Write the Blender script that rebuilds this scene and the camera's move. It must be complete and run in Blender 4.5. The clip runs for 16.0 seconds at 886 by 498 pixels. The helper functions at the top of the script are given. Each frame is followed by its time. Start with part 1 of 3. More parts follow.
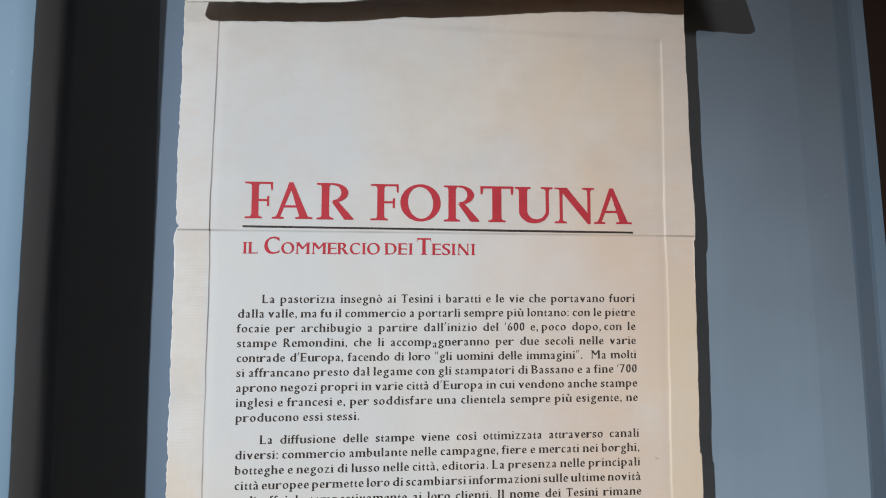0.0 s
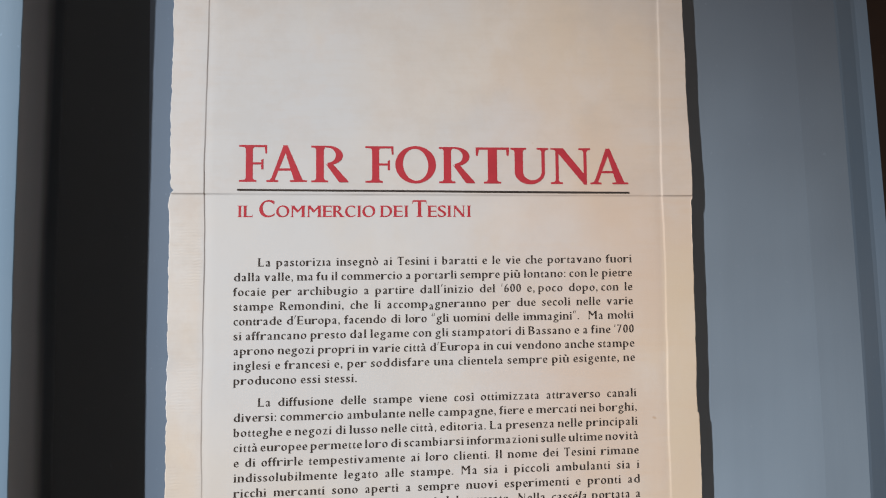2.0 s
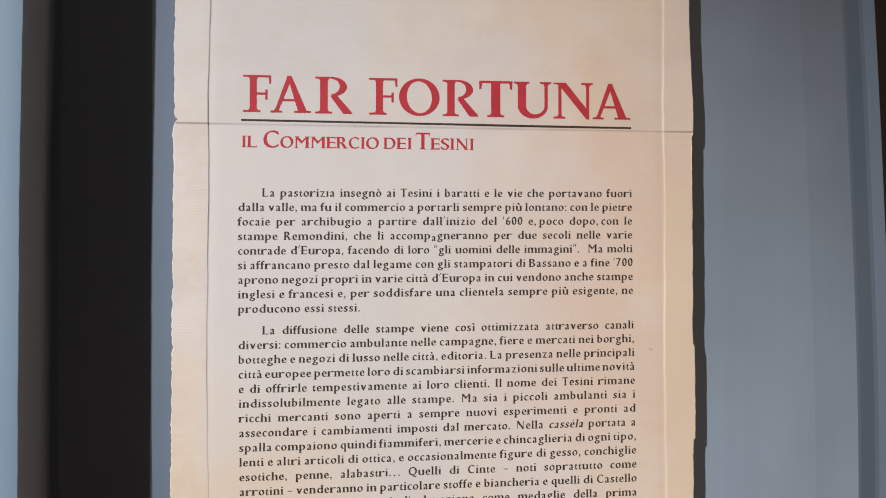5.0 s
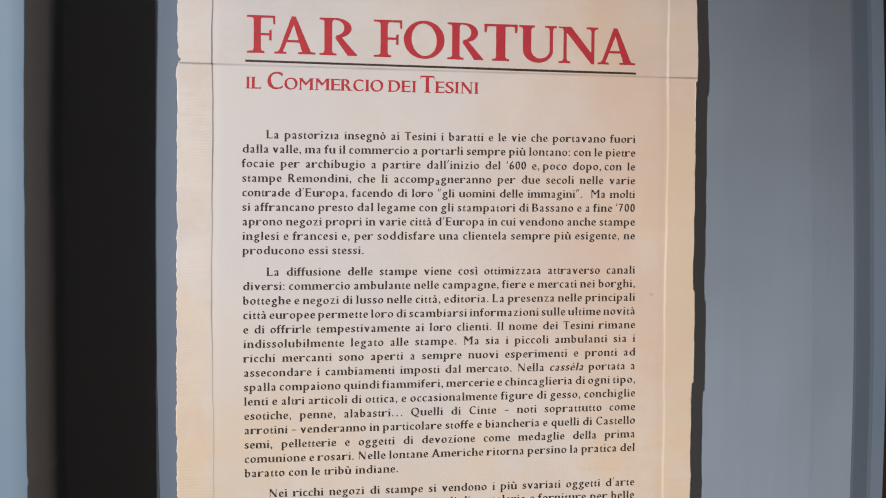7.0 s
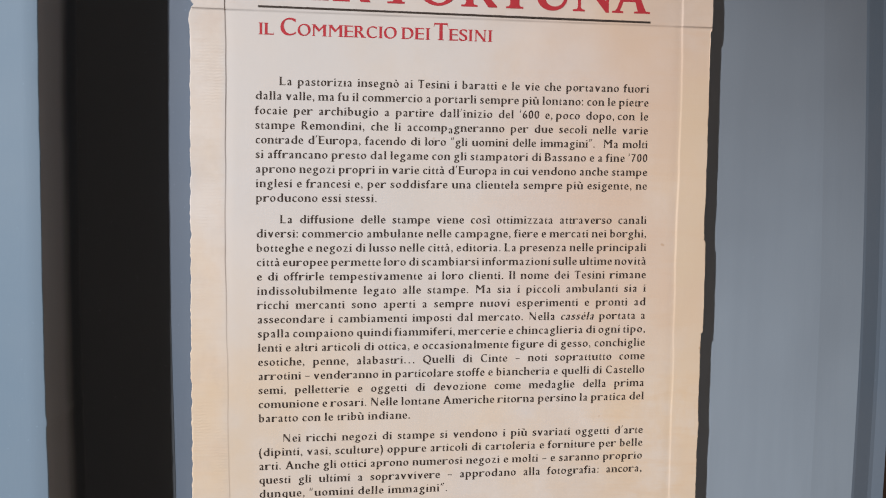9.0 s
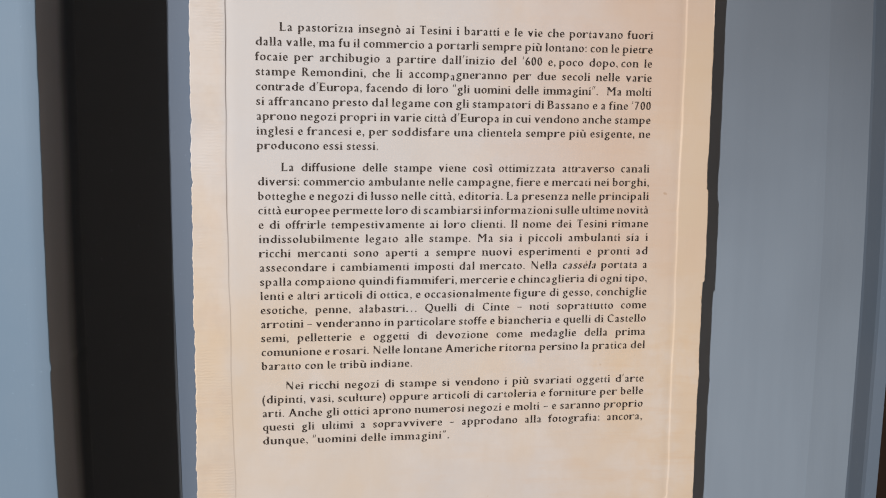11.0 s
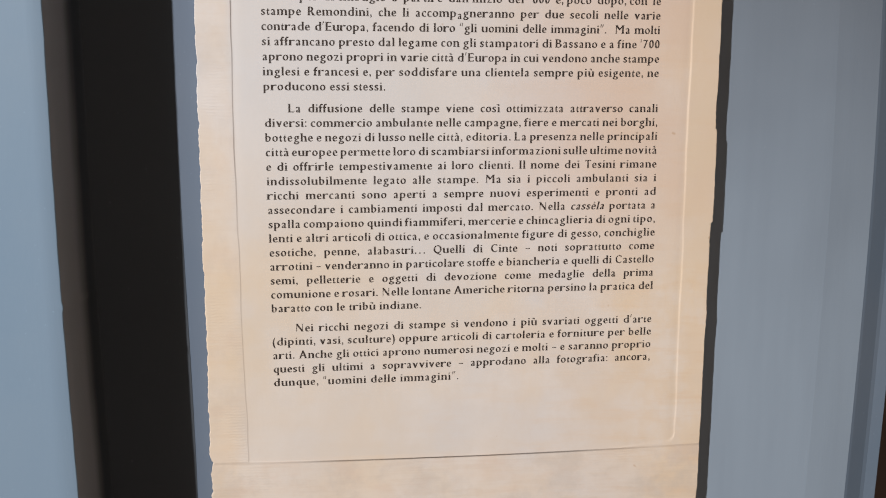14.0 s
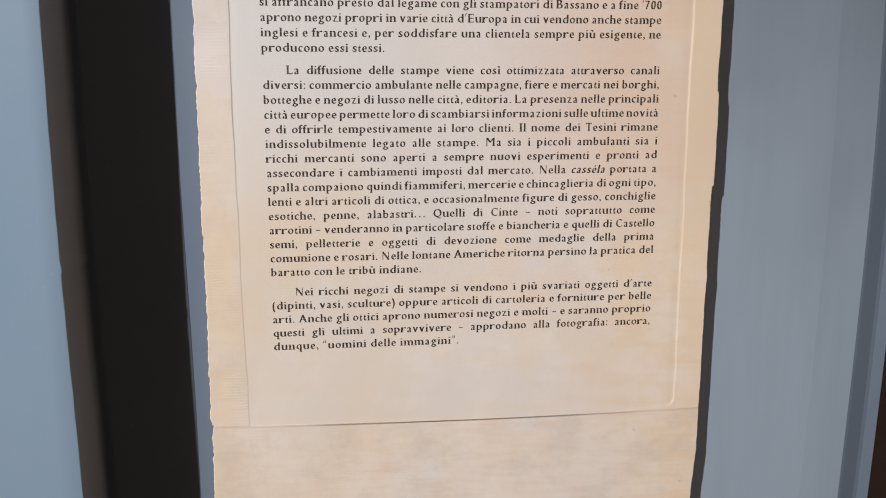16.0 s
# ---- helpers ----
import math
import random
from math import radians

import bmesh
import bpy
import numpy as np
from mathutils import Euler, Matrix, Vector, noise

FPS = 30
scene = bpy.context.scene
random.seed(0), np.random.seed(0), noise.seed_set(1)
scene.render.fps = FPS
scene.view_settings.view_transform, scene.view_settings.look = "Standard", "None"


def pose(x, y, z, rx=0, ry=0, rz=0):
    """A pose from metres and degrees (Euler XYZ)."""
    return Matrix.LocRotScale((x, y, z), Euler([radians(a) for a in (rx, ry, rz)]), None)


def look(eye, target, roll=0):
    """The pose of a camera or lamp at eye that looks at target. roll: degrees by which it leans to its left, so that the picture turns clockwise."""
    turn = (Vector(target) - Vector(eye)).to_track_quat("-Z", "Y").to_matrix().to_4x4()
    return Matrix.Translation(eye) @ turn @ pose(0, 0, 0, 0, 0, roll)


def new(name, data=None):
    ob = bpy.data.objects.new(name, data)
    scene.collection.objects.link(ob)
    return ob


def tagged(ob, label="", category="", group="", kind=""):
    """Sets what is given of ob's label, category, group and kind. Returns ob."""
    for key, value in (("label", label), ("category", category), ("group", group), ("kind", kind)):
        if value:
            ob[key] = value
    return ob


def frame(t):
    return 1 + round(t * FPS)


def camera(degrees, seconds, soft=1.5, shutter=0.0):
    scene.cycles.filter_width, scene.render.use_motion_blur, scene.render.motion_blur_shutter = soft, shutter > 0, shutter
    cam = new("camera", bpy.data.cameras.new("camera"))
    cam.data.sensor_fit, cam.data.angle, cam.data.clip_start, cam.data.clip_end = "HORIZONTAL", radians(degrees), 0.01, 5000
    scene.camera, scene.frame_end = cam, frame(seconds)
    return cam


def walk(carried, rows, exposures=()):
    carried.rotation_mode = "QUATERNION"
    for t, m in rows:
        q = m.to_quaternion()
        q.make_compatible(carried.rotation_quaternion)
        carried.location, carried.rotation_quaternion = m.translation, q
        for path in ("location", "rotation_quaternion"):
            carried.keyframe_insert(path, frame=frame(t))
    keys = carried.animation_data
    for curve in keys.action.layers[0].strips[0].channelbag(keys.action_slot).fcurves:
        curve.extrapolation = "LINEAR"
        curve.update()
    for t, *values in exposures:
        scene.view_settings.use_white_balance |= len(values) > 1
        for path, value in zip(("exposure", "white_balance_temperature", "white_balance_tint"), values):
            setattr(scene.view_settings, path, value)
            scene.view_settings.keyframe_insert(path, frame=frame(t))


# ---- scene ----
# Camera: a hand-held view that tilts and sinks along a hanging scroll.
cam = camera(60.0, 16.0, soft=1.14)
# seconds, x, y, z, yaw, pitch, roll
ROWS = [
    (0.0, -0.0502, -0.7323, 1.4143, -4.02, 5.20, -0.02),
    (0.5, -0.0452, -0.7315, 1.4075, -3.86, 4.84, 0.25),
    (1.0, -0.0460, -0.7288, 1.4042, -3.80, 4.39, 0.37),
    (1.5, -0.0474, -0.7288, 1.4009, -4.07, 3.99, 0.47),
    (2.0, -0.0436, -0.7290, 1.3972, -3.78, 3.71, 0.56),
    (2.5, -0.0451, -0.7274, 1.3946, -4.07, 2.96, 0.62),
    (3.0, -0.0499, -0.7294, 1.3903, -3.99, 2.77, 0.11),
    (3.5, -0.0506, -0.7329, 1.3869, -4.06, 2.19, 0.19),
    (4.0, -0.0528, -0.7342, 1.3798, -4.30, 1.94, 0.19),
    (6.5, -0.0569, -0.7370, 1.3489, -4.60, -0.91, -0.20),
    (7.0, -0.0626, -0.7382, 1.3423, -4.77, -1.31, -0.42),
    (7.5, -0.0663, -0.7389, 1.3360, -4.80, -1.60, -0.55),
    (8.0, -0.0729, -0.7398, 1.3331, -5.05, -2.22, -0.54),
    (8.5, -0.0766, -0.7409, 1.3273, -4.99, -2.56, -0.65),
    (9.0, -0.0757, -0.7407, 1.3189, -4.83, -3.33, -0.73),
    (11.5, -0.0793, -0.7408, 1.2895, -4.91, -5.86, -0.66),
    (12.0, -0.0823, -0.7406, 1.2819, -5.13, -6.34, -0.67),
    (12.5, -0.0803, -0.7407, 1.2786, -4.89, -6.80, -0.56),
    (13.0, -0.0826, -0.7420, 1.2739, -4.79, -6.87, -0.46),
    (13.5, -0.0840, -0.7431, 1.2728, -4.77, -7.36, -0.52),
    (14.0, -0.0842, -0.7436, 1.2675, -4.79, -7.59, -0.25),
    (14.5, -0.0855, -0.7428, 1.2627, -4.93, -8.08, -0.03),
    (15.0, -0.0852, -0.7420, 1.2607, -4.85, -8.66, -0.23),
    (15.5, -0.0867, -0.7423, 1.2552, -4.99, -8.80, -0.28),
    (16.0, -0.0850, -0.7431, 1.2516, -4.87, -9.10, -0.21),
]
# seconds, stops, kelvin, tint: the white balance settles warmer in the first seconds
EXPOSURES = [(0.0, 0.0, 5760, 1.5), (1.0, 0.0, 5900, 3.2), (2.0, 0.0, 6080, 5.6), (3.5, 0.0, 6420, 10), (8.0, 0.0, 6480, 10.5), (11.5, 0.0, 6500, 10), (16.0, 0.0, 6500, 10)]
walk(cam, [(t, pose(x, y, z, 90 + pitch, roll, yaw)) for t, x, y, z, yaw, pitch, roll in ROWS], EXPOSURES)

# ---- world and lights ----
world = bpy.data.worlds.new("world")
scene.world = world
world.use_nodes = True
world.node_tree.nodes["Background"].inputs["Color"].default_value = (0.9, 0.75, 0.6, 1)
world.node_tree.nodes["Background"].inputs["Strength"].default_value = 0.02

TO_LAMP = Vector((-0.0145, -0.0133, 0.0092)).normalized()  # from the scroll to the spotlight


def lamp(name, kind, m, energy, colour):
    data = bpy.data.lights.new(name, kind)
    data.energy, data.color = energy, colour
    ob = new(name, data)
    ob.matrix_world = m
    return ob


spot_at = Vector((0.0, 0.0, 1.3)) + 7.0 * TO_LAMP
spot = lamp("gallery_spotlight", "SPOT", look(spot_at, (0.08, 0.0, 0.99)), 2950, (1.0, 0.94, 0.90))
spot.data.spot_size, spot.data.spot_blend, spot.data.shadow_soft_size = radians(16.4), 1.0, 0.035
# unseen area lamp, added as warm fill to lift the shadows
general = lamp("ambient_fill", "AREA", look((0.6, -4.6, 4.9), (0.6, -4.6, 0.0)), 92, (1.0, 0.80, 0.67))
general.data.shape, general.data.size, general.data.size_y = "RECTANGLE", 2.4, 1.2


# ---- materials ----
class Nodes:
    """A small wrapper to wire a material."""

    def __init__(self, name):
        self.mat = bpy.data.materials.new(name)
        self.mat.use_nodes = True
        self.tree = self.mat.node_tree
        self.bsdf = self.tree.nodes["Principled BSDF"]
        self.where = self.add("ShaderNodeTexCoord").outputs["Object"]

    def add(self, kind, **values):
        node = self.tree.nodes.new(kind)
        for key, value in values.items():
            node.inputs[key.replace("_", " ")].default_value = value
        return node

    def link(self, a, b):
        self.tree.links.new(a, b)

    def stretched(self, sx, sy, sz):
        node = self.add("ShaderNodeMapping", Scale=(sx, sy, sz))
        self.link(self.where, node.inputs["Vector"])
        return node.outputs["Vector"]

    def noise(self, scale, detail=3.0, rough=0.55, where=None):
        node = self.add("ShaderNodeTexNoise", Scale=scale, Detail=detail, Roughness=rough)
        self.link(where or self.where, node.inputs["Vector"])
        return node.outputs["Fac"]

    def remap(self, value, a, b, c=0.0, d=1.0):
        node = self.add("ShaderNodeMapRange", From_Min=a, From_Max=b, To_Min=c, To_Max=d)
        node.interpolation_type = "SMOOTHSTEP"
        self.link(value, node.inputs["Value"])
        return node.outputs["Result"]

    def mix(self, fac, a, b, blend="MIX"):
        node = self.tree.nodes.new("ShaderNodeMix")
        node.data_type, node.blend_type = "RGBA", blend
        for socket, value in ((node.inputs["Factor"], fac), (node.inputs["A"], a), (node.inputs["B"], b)):
            if isinstance(value, bpy.types.NodeSocket):
                self.link(value, socket)
            elif isinstance(value, tuple):
                socket.default_value = (*value, 1)
            else:
                socket.default_value = value
        for socket in node.inputs:
            if socket.type == "RGBA" and socket.name in "AB":
                value = a if socket.name == "A" else b
                if isinstance(value, bpy.types.NodeSocket):
                    self.link(value, socket)
                else:
                    socket.default_value = (*value, 1)
        return next(s for s in node.outputs if s.type == "RGBA")

    def math(self, op, a, b):
        node = self.tree.nodes.new("ShaderNodeMath")
        node.operation = op
        for socket, value in zip(node.inputs, (a, b)):
            if isinstance(value, bpy.types.NodeSocket):
                self.link(value, socket)
            else:
                socket.default_value = value
        return node.outputs[0]

    def finish(self, colour, rough, bumps=(), specular=0.3):
        if isinstance(colour, bpy.types.NodeSocket):
            self.link(colour, self.bsdf.inputs["Base Color"])
        else:
            self.bsdf.inputs["Base Color"].default_value = (*colour, 1)
        if isinstance(rough, bpy.types.NodeSocket):
            self.link(rough, self.bsdf.inputs["Roughness"])
        else:
            self.bsdf.inputs["Roughness"].default_value = rough
        self.bsdf.inputs["Specular IOR Level"].default_value = specular
        last = None
        for height, distance, strength in bumps:
            node = self.add("ShaderNodeBump", Strength=strength, Distance=distance)
            self.link(height, node.inputs["Height"])
            if last:
                self.link(last, node.inputs["Normal"])
            last = node.outputs["Normal"]
        if last:
            self.link(last, self.bsdf.inputs["Normal"])
        return self.mat


def canvas_weave(n):
    """Fine threads of a primed canvas, about 0.9 mm apart."""
    a = n.noise(420, 1.0, 0.4, n.stretched(1.0, 1.0, 0.12))
    b = n.noise(420, 1.0, 0.4, n.stretched(0.12, 1.0, 1.0))
    return n.math("ADD", a, b)


def wall_paint(name, colour, other, dark, rough=0.62, lit_low=None, gloss=0.25, unshaded=None):
    """Matt wall paint on canvas: two tones in soft clouds, brush drag along the height, small specks."""
    n = Nodes(name)
    clouds = n.remap(n.noise(5.0, 4.0, 0.6), 0.32, 0.68)
    drag = n.remap(n.noise(26.0, 3.0, 0.6, n.stretched(1.0, 1.0, 0.10)), 0.35, 0.7)
    tone = n.mix(clouds, colour, other)
    if lit_low:   # brighter light towards the bottom, painted in as a lighter tone with a ragged edge
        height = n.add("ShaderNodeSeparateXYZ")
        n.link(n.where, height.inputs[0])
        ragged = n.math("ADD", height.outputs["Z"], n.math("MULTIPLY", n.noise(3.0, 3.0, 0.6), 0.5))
        tone = n.mix(n.remap(ragged, 2.02, 1.22), tone, lit_low)
    tone = n.mix(n.math("MULTIPLY", drag, 0.11), tone, dark)
    if unshaded:   # contact shade painted into the colour, feathered out from the inner corner
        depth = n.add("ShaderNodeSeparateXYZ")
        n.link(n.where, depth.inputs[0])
        tone = n.mix(n.remap(n.math("ADD", depth.outputs["Y"], n.math("MULTIPLY", drag, 0.006)), 0.004, -0.024), tone, unshaded)
    specks = n.remap(n.noise(260.0, 2.0, 0.6), 0.70, 0.78)
    tone = n.mix(n.math("MULTIPLY", specks, 0.25), tone, tuple(min(1.0, c * 1.8 + 0.05) for c in colour))
    return n.finish(tone, rough, ((canvas_weave(n), 0.0002, 0.22), (drag, 0.0005, 0.03)), gloss)


def parchment(name, ribs, mottle=0.0):
    """Aged laid paper: grey-white with ochre and peach stains, horizontal laid lines, mould specks."""
    n = Nodes(name)
    place = n.add("ShaderNodeSeparateXYZ")
    n.link(n.where, place.inputs[0])
    x, z = place.outputs["X"], place.outputs["Z"]
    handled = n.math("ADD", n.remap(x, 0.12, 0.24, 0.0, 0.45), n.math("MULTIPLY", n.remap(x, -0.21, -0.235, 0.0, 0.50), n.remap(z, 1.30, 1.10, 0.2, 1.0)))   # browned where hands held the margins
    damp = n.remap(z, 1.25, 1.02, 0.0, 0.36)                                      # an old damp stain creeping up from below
    right_peach = n.math("MULTIPLY", n.remap(x, -0.06, 0.20), n.remap(z, 1.74, 1.40, 0.12, 0.40))
    age = n.math("ADD", n.math("ADD", handled, damp), right_peach)
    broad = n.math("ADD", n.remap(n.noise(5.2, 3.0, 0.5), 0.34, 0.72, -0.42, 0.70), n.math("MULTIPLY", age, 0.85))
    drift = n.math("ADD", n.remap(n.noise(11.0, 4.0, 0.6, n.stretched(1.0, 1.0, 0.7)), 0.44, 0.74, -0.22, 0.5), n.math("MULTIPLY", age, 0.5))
    fine = n.remap(n.noise(42.0, 4.0, 0.65), 0.40, 0.68)
    tone = n.mix(broad, (0.595, 0.588, 0.592), (0.64, 0.56, 0.468))
    tone = n.mix(n.math("MULTIPLY", drift, 0.6), tone, (0.675, 0.55, 0.39))
    tone = n.mix(n.math("MULTIPLY", fine, 0.20), tone, (0.56, 0.48, 0.40))
    washed = n.remap(n.noise(13.0, 5.0, 0.65, n.stretched(1.0, 1.0, 0.8)), 0.46, 0.66)
    tone = n.mix(n.math("MULTIPLY", washed, 0.55), tone, (0.655, 0.635, 0.62))
    brushed = n.remap(n.noise(75.0, 4.0, 0.7, n.stretched(0.14, 1.0, 1.0)), 0.44, 0.72)
    tone = n.mix(n.math("MULTIPLY", n.math("MULTIPLY", brushed, age), 0.40), tone, (0.62, 0.47, 0.32))
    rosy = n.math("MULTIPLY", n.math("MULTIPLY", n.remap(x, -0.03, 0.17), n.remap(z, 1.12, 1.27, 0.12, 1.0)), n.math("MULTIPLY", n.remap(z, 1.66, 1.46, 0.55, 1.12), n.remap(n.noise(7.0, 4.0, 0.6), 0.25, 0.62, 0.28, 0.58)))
    tone = n.mix(rosy, tone, (0.585, 0.445, 0.352))                               # rosier towards the right, less so near the top and the bottom
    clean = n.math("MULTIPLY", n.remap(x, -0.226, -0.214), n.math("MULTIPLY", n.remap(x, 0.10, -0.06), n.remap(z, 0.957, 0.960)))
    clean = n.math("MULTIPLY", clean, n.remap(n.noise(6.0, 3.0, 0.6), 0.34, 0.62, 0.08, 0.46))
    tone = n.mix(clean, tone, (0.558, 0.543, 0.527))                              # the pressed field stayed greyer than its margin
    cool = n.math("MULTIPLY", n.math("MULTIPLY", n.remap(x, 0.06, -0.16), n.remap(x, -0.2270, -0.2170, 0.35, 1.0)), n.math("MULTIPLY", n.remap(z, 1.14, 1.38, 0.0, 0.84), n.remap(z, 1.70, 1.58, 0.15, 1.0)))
    tone = n.mix(n.math("MULTIPLY", cool, n.remap(n.noise(6.5, 3.0, 0.6), 0.30, 0.62, 0.60, 1.0)), tone, (0.544, 0.562, 0.588))   # cooler grey towards the left, strongest in the upper middle
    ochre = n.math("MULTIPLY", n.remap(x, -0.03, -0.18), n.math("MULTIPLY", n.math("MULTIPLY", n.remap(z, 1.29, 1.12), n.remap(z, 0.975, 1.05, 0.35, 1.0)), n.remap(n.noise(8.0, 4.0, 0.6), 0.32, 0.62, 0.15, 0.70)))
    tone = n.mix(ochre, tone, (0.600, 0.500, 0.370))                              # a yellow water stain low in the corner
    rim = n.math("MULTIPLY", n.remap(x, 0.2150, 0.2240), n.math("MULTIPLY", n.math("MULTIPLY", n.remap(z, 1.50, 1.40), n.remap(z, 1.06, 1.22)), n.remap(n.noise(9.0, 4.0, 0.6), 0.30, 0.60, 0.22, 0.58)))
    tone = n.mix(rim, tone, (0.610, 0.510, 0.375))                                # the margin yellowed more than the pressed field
    if mottle:
        grey = n.remap(n.noise(17.0, 5.0, 0.7, n.stretched(0.85, 1.0, 1.0)), 0.45, 0.66, 0.0, mottle)
        tone = n.mix(grey, tone, (0.455, 0.422, 0.390))
        pink = n.remap(n.noise(24.0, 4.0, 0.65, n.stretched(0.8, 1.0, 1.1)), 0.47, 0.68, 0.0, mottle * 0.6)
        tone = n.mix(pink, tone, (0.56, 0.43, 0.345))
        lines = n.remap(n.noise(210.0, 3.0, 0.6, n.stretched(0.10, 1.0, 1.0)), 0.48, 0.66, 0.0, mottle * 0.35)
        tone = n.mix(lines, tone, (0.50, 0.41, 0.32))
    spots = n.remap(n.noise(70.0, 2.0, 0.5), 0.735, 0.80)
    tone = n.mix(n.math("MULTIPLY", spots, 0.5), tone, (0.40, 0.25, 0.13))
    wave = n.add("ShaderNodeTexWave", Scale=108.0, Distortion=5.0, Detail=3.0, Detail_Scale=1.6)
    wave.bands_direction = "Z"
    n.link(n.where, wave.inputs["Vector"])
    where_laid = n.remap(n.noise(16.0, 3.0, 0.6), 0.42, 0.66)
    laid = n.math("MULTIPLY", wave.outputs["Fac"], where_laid)
    return n.finish(tone, 0.66, ((laid, 0.0004, ribs), (n.noise(160.0, 4.0, 0.6), 0.0005, 0.16), (canvas_weave(n), 0.0002, 0.12)), 0.3)


def ink(name, colour, other, rough):
    n = Nodes(name)
    tone = n.mix(n.remap(n.noise(60.0, 4.0, 0.6), 0.35, 0.7), colour, other)
    return n.finish(tone, rough, ((n.noise(500.0, 2.0), 0.0001, 0.1),), 0.25)


PAPER = parchment("aged_laid_paper", 0.02)
RIBBED = parchment("ribbed_laid_paper", 0.20, 0.25)
# grey mottle: real smudges, and lens vignetting painted in as a darker tone
UPPER = parchment("smudged_dimmed_paper", 0.03, 0.18)
SOFT = parchment("softly_ribbed_paper", 0.12, 0.42)
RED = ink("crimson_vinyl", (0.43, 0.034, 0.050), (0.38, 0.030, 0.044), 0.55)
BLACK = ink("black_vinyl", (0.036, 0.029, 0.026), (0.048, 0.038, 0.034), 0.5)
SKY = wall_paint("light_blue_paint", (0.172, 0.262, 0.368), (0.188, 0.274, 0.374), (0.156, 0.240, 0.346))
# the last tone holds the brightening towards the bottom, painted into the colour
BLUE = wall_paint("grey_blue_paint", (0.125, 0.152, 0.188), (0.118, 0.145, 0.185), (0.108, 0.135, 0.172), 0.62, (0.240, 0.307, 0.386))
SLATE = wall_paint("slate_blue_paint", (0.106, 0.146, 0.208), (0.114, 0.151, 0.208), (0.096, 0.132, 0.194))
TEAL = wall_paint("deep_blue_paint", (0.125, 0.175, 0.24), (0.14, 0.185, 0.245), (0.11, 0.155, 0.22))
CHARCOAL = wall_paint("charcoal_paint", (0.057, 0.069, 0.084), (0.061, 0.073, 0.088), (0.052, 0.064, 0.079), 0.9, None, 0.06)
RETURN = wall_paint("grey_return_shaded", (0.057, 0.069, 0.084), (0.061, 0.073, 0.088), (0.052, 0.064, 0.079), 0.9, None, 0.06, (0.250, 0.262, 0.282))
BROWN = wall_paint("dark_brown_stain", (0.018, 0.011, 0.0085), (0.024, 0.0145, 0.0105), (0.013, 0.0085, 0.0065), 0.7, None, 0.1)
PLASTER = wall_paint("cream_room_plaster", (0.45, 0.38, 0.30), (0.48, 0.41, 0.33), (0.42, 0.35, 0.28))
BOARDS = wall_paint("oiled_floor_boards", (0.16, 0.10, 0.06), (0.20, 0.13, 0.08), (0.12, 0.075, 0.045))


# ---- mesh helpers ----
def step(a, b, v):
    """0 at a, 1 at b, smooth between."""
    t = min(1.0, max(0.0, (v - a) / (b - a)))
    return t * t * (3 - 2 * t)


def lump(x, seed):
    return noise.noise((x, seed * 7.3, seed * 1.7))


def mesh_of(name, verts, faces, material, smooth=False):
    me = bpy.data.meshes.new(name)
    me.from_pydata(verts, [], faces)
    me.materials.append(material)
    if smooth:
        me.shade_smooth()
        me.set_sharp_from_angle(angle=radians(32))
    me.update()
    return me


def part(name, me, parent, label=""):
    ob = new(name, me)
    ob.parent = parent
    return tagged(ob, label)


def sweep_profile(name, profile, z0, z1, back, material, shift=None, smooth=False):
    """A solid upright band: a line of (x, y) points in plan, carried from z0 to z1, filled back to y = back. shift(z): sideways sway."""
    steps = 100
    verts, faces = [], []
    line = list(profile) + [(profile[-1][0], back), (profile[0][0], back)]
    k = len(line)
    for i in range(steps + 1):
        z = z0 + (z1 - z0) * i / steps
        for x, y in line:
            verts.append((x + (shift(z, x) if shift else 0.0), y, z))
    for i in range(steps):
        for j in range(k):
            a, b = i * k + j, i * k + (j + 1) % k
            faces.append((a, b, b + k, a + k))
    faces.append(tuple(range(k))[::-1])
    faces.append(tuple(range(steps * k, steps * k + k)))
    return mesh_of(name, verts, faces, material, smooth)


def box(name, x0, x1, y0, y1, z0, z1, material):
    v = [(x, y, z) for x in (x0, x1) for y in (y0, y1) for z in (z0, z1)]
    f = [(0, 1, 3, 2), (4, 6, 7, 5), (0, 4, 5, 1), (2, 3, 7, 6), (0, 2, 6, 4), (1, 5, 7, 3)]
    return mesh_of(name, v, f, material)


# ---- the painted wall ----
WALL = 0.0162   # face of the raised blue board behind the scroll
BACK = 0.12


def sway_right(z, x=1.0):
    """Shifts the mouldings sideways by height to fit the camera's view, most at the top."""
    return -0.017 * max(0.0, min(1.5, (z - 1.15) / 0.55)) ** 1.6 * step(0.22, 0.37, x) - 0.035 * max(0.0, min(0.6, 1.30 - z)) ** 2 * step(0.22, 0.37, x)


def sway_left(z, x=0.0):
    drift = max(0.0, min(1.0, (1.42 - z) / 0.5))
    return 0.0062 * drift ** 1.4 - 0.0040 + 0.0006 * math.sin(z * 13.0 + 1.0)


def structure(name, me, label, category):
    return tagged(new(name, me), label, category, kind="structure")


def panel_edge(z):
    """Front panel's free edge, bent to fit the camera's view, with one chipped nick."""
    return 0.028 * (z - 1.37) ** 2 + 0.0005 * lump(z * 7.0, 41) + 0.0004 * lump(z * 45.0, 42) + 0.0008 * step(1.124, 1.127, z) * step(1.131, 1.129, z)


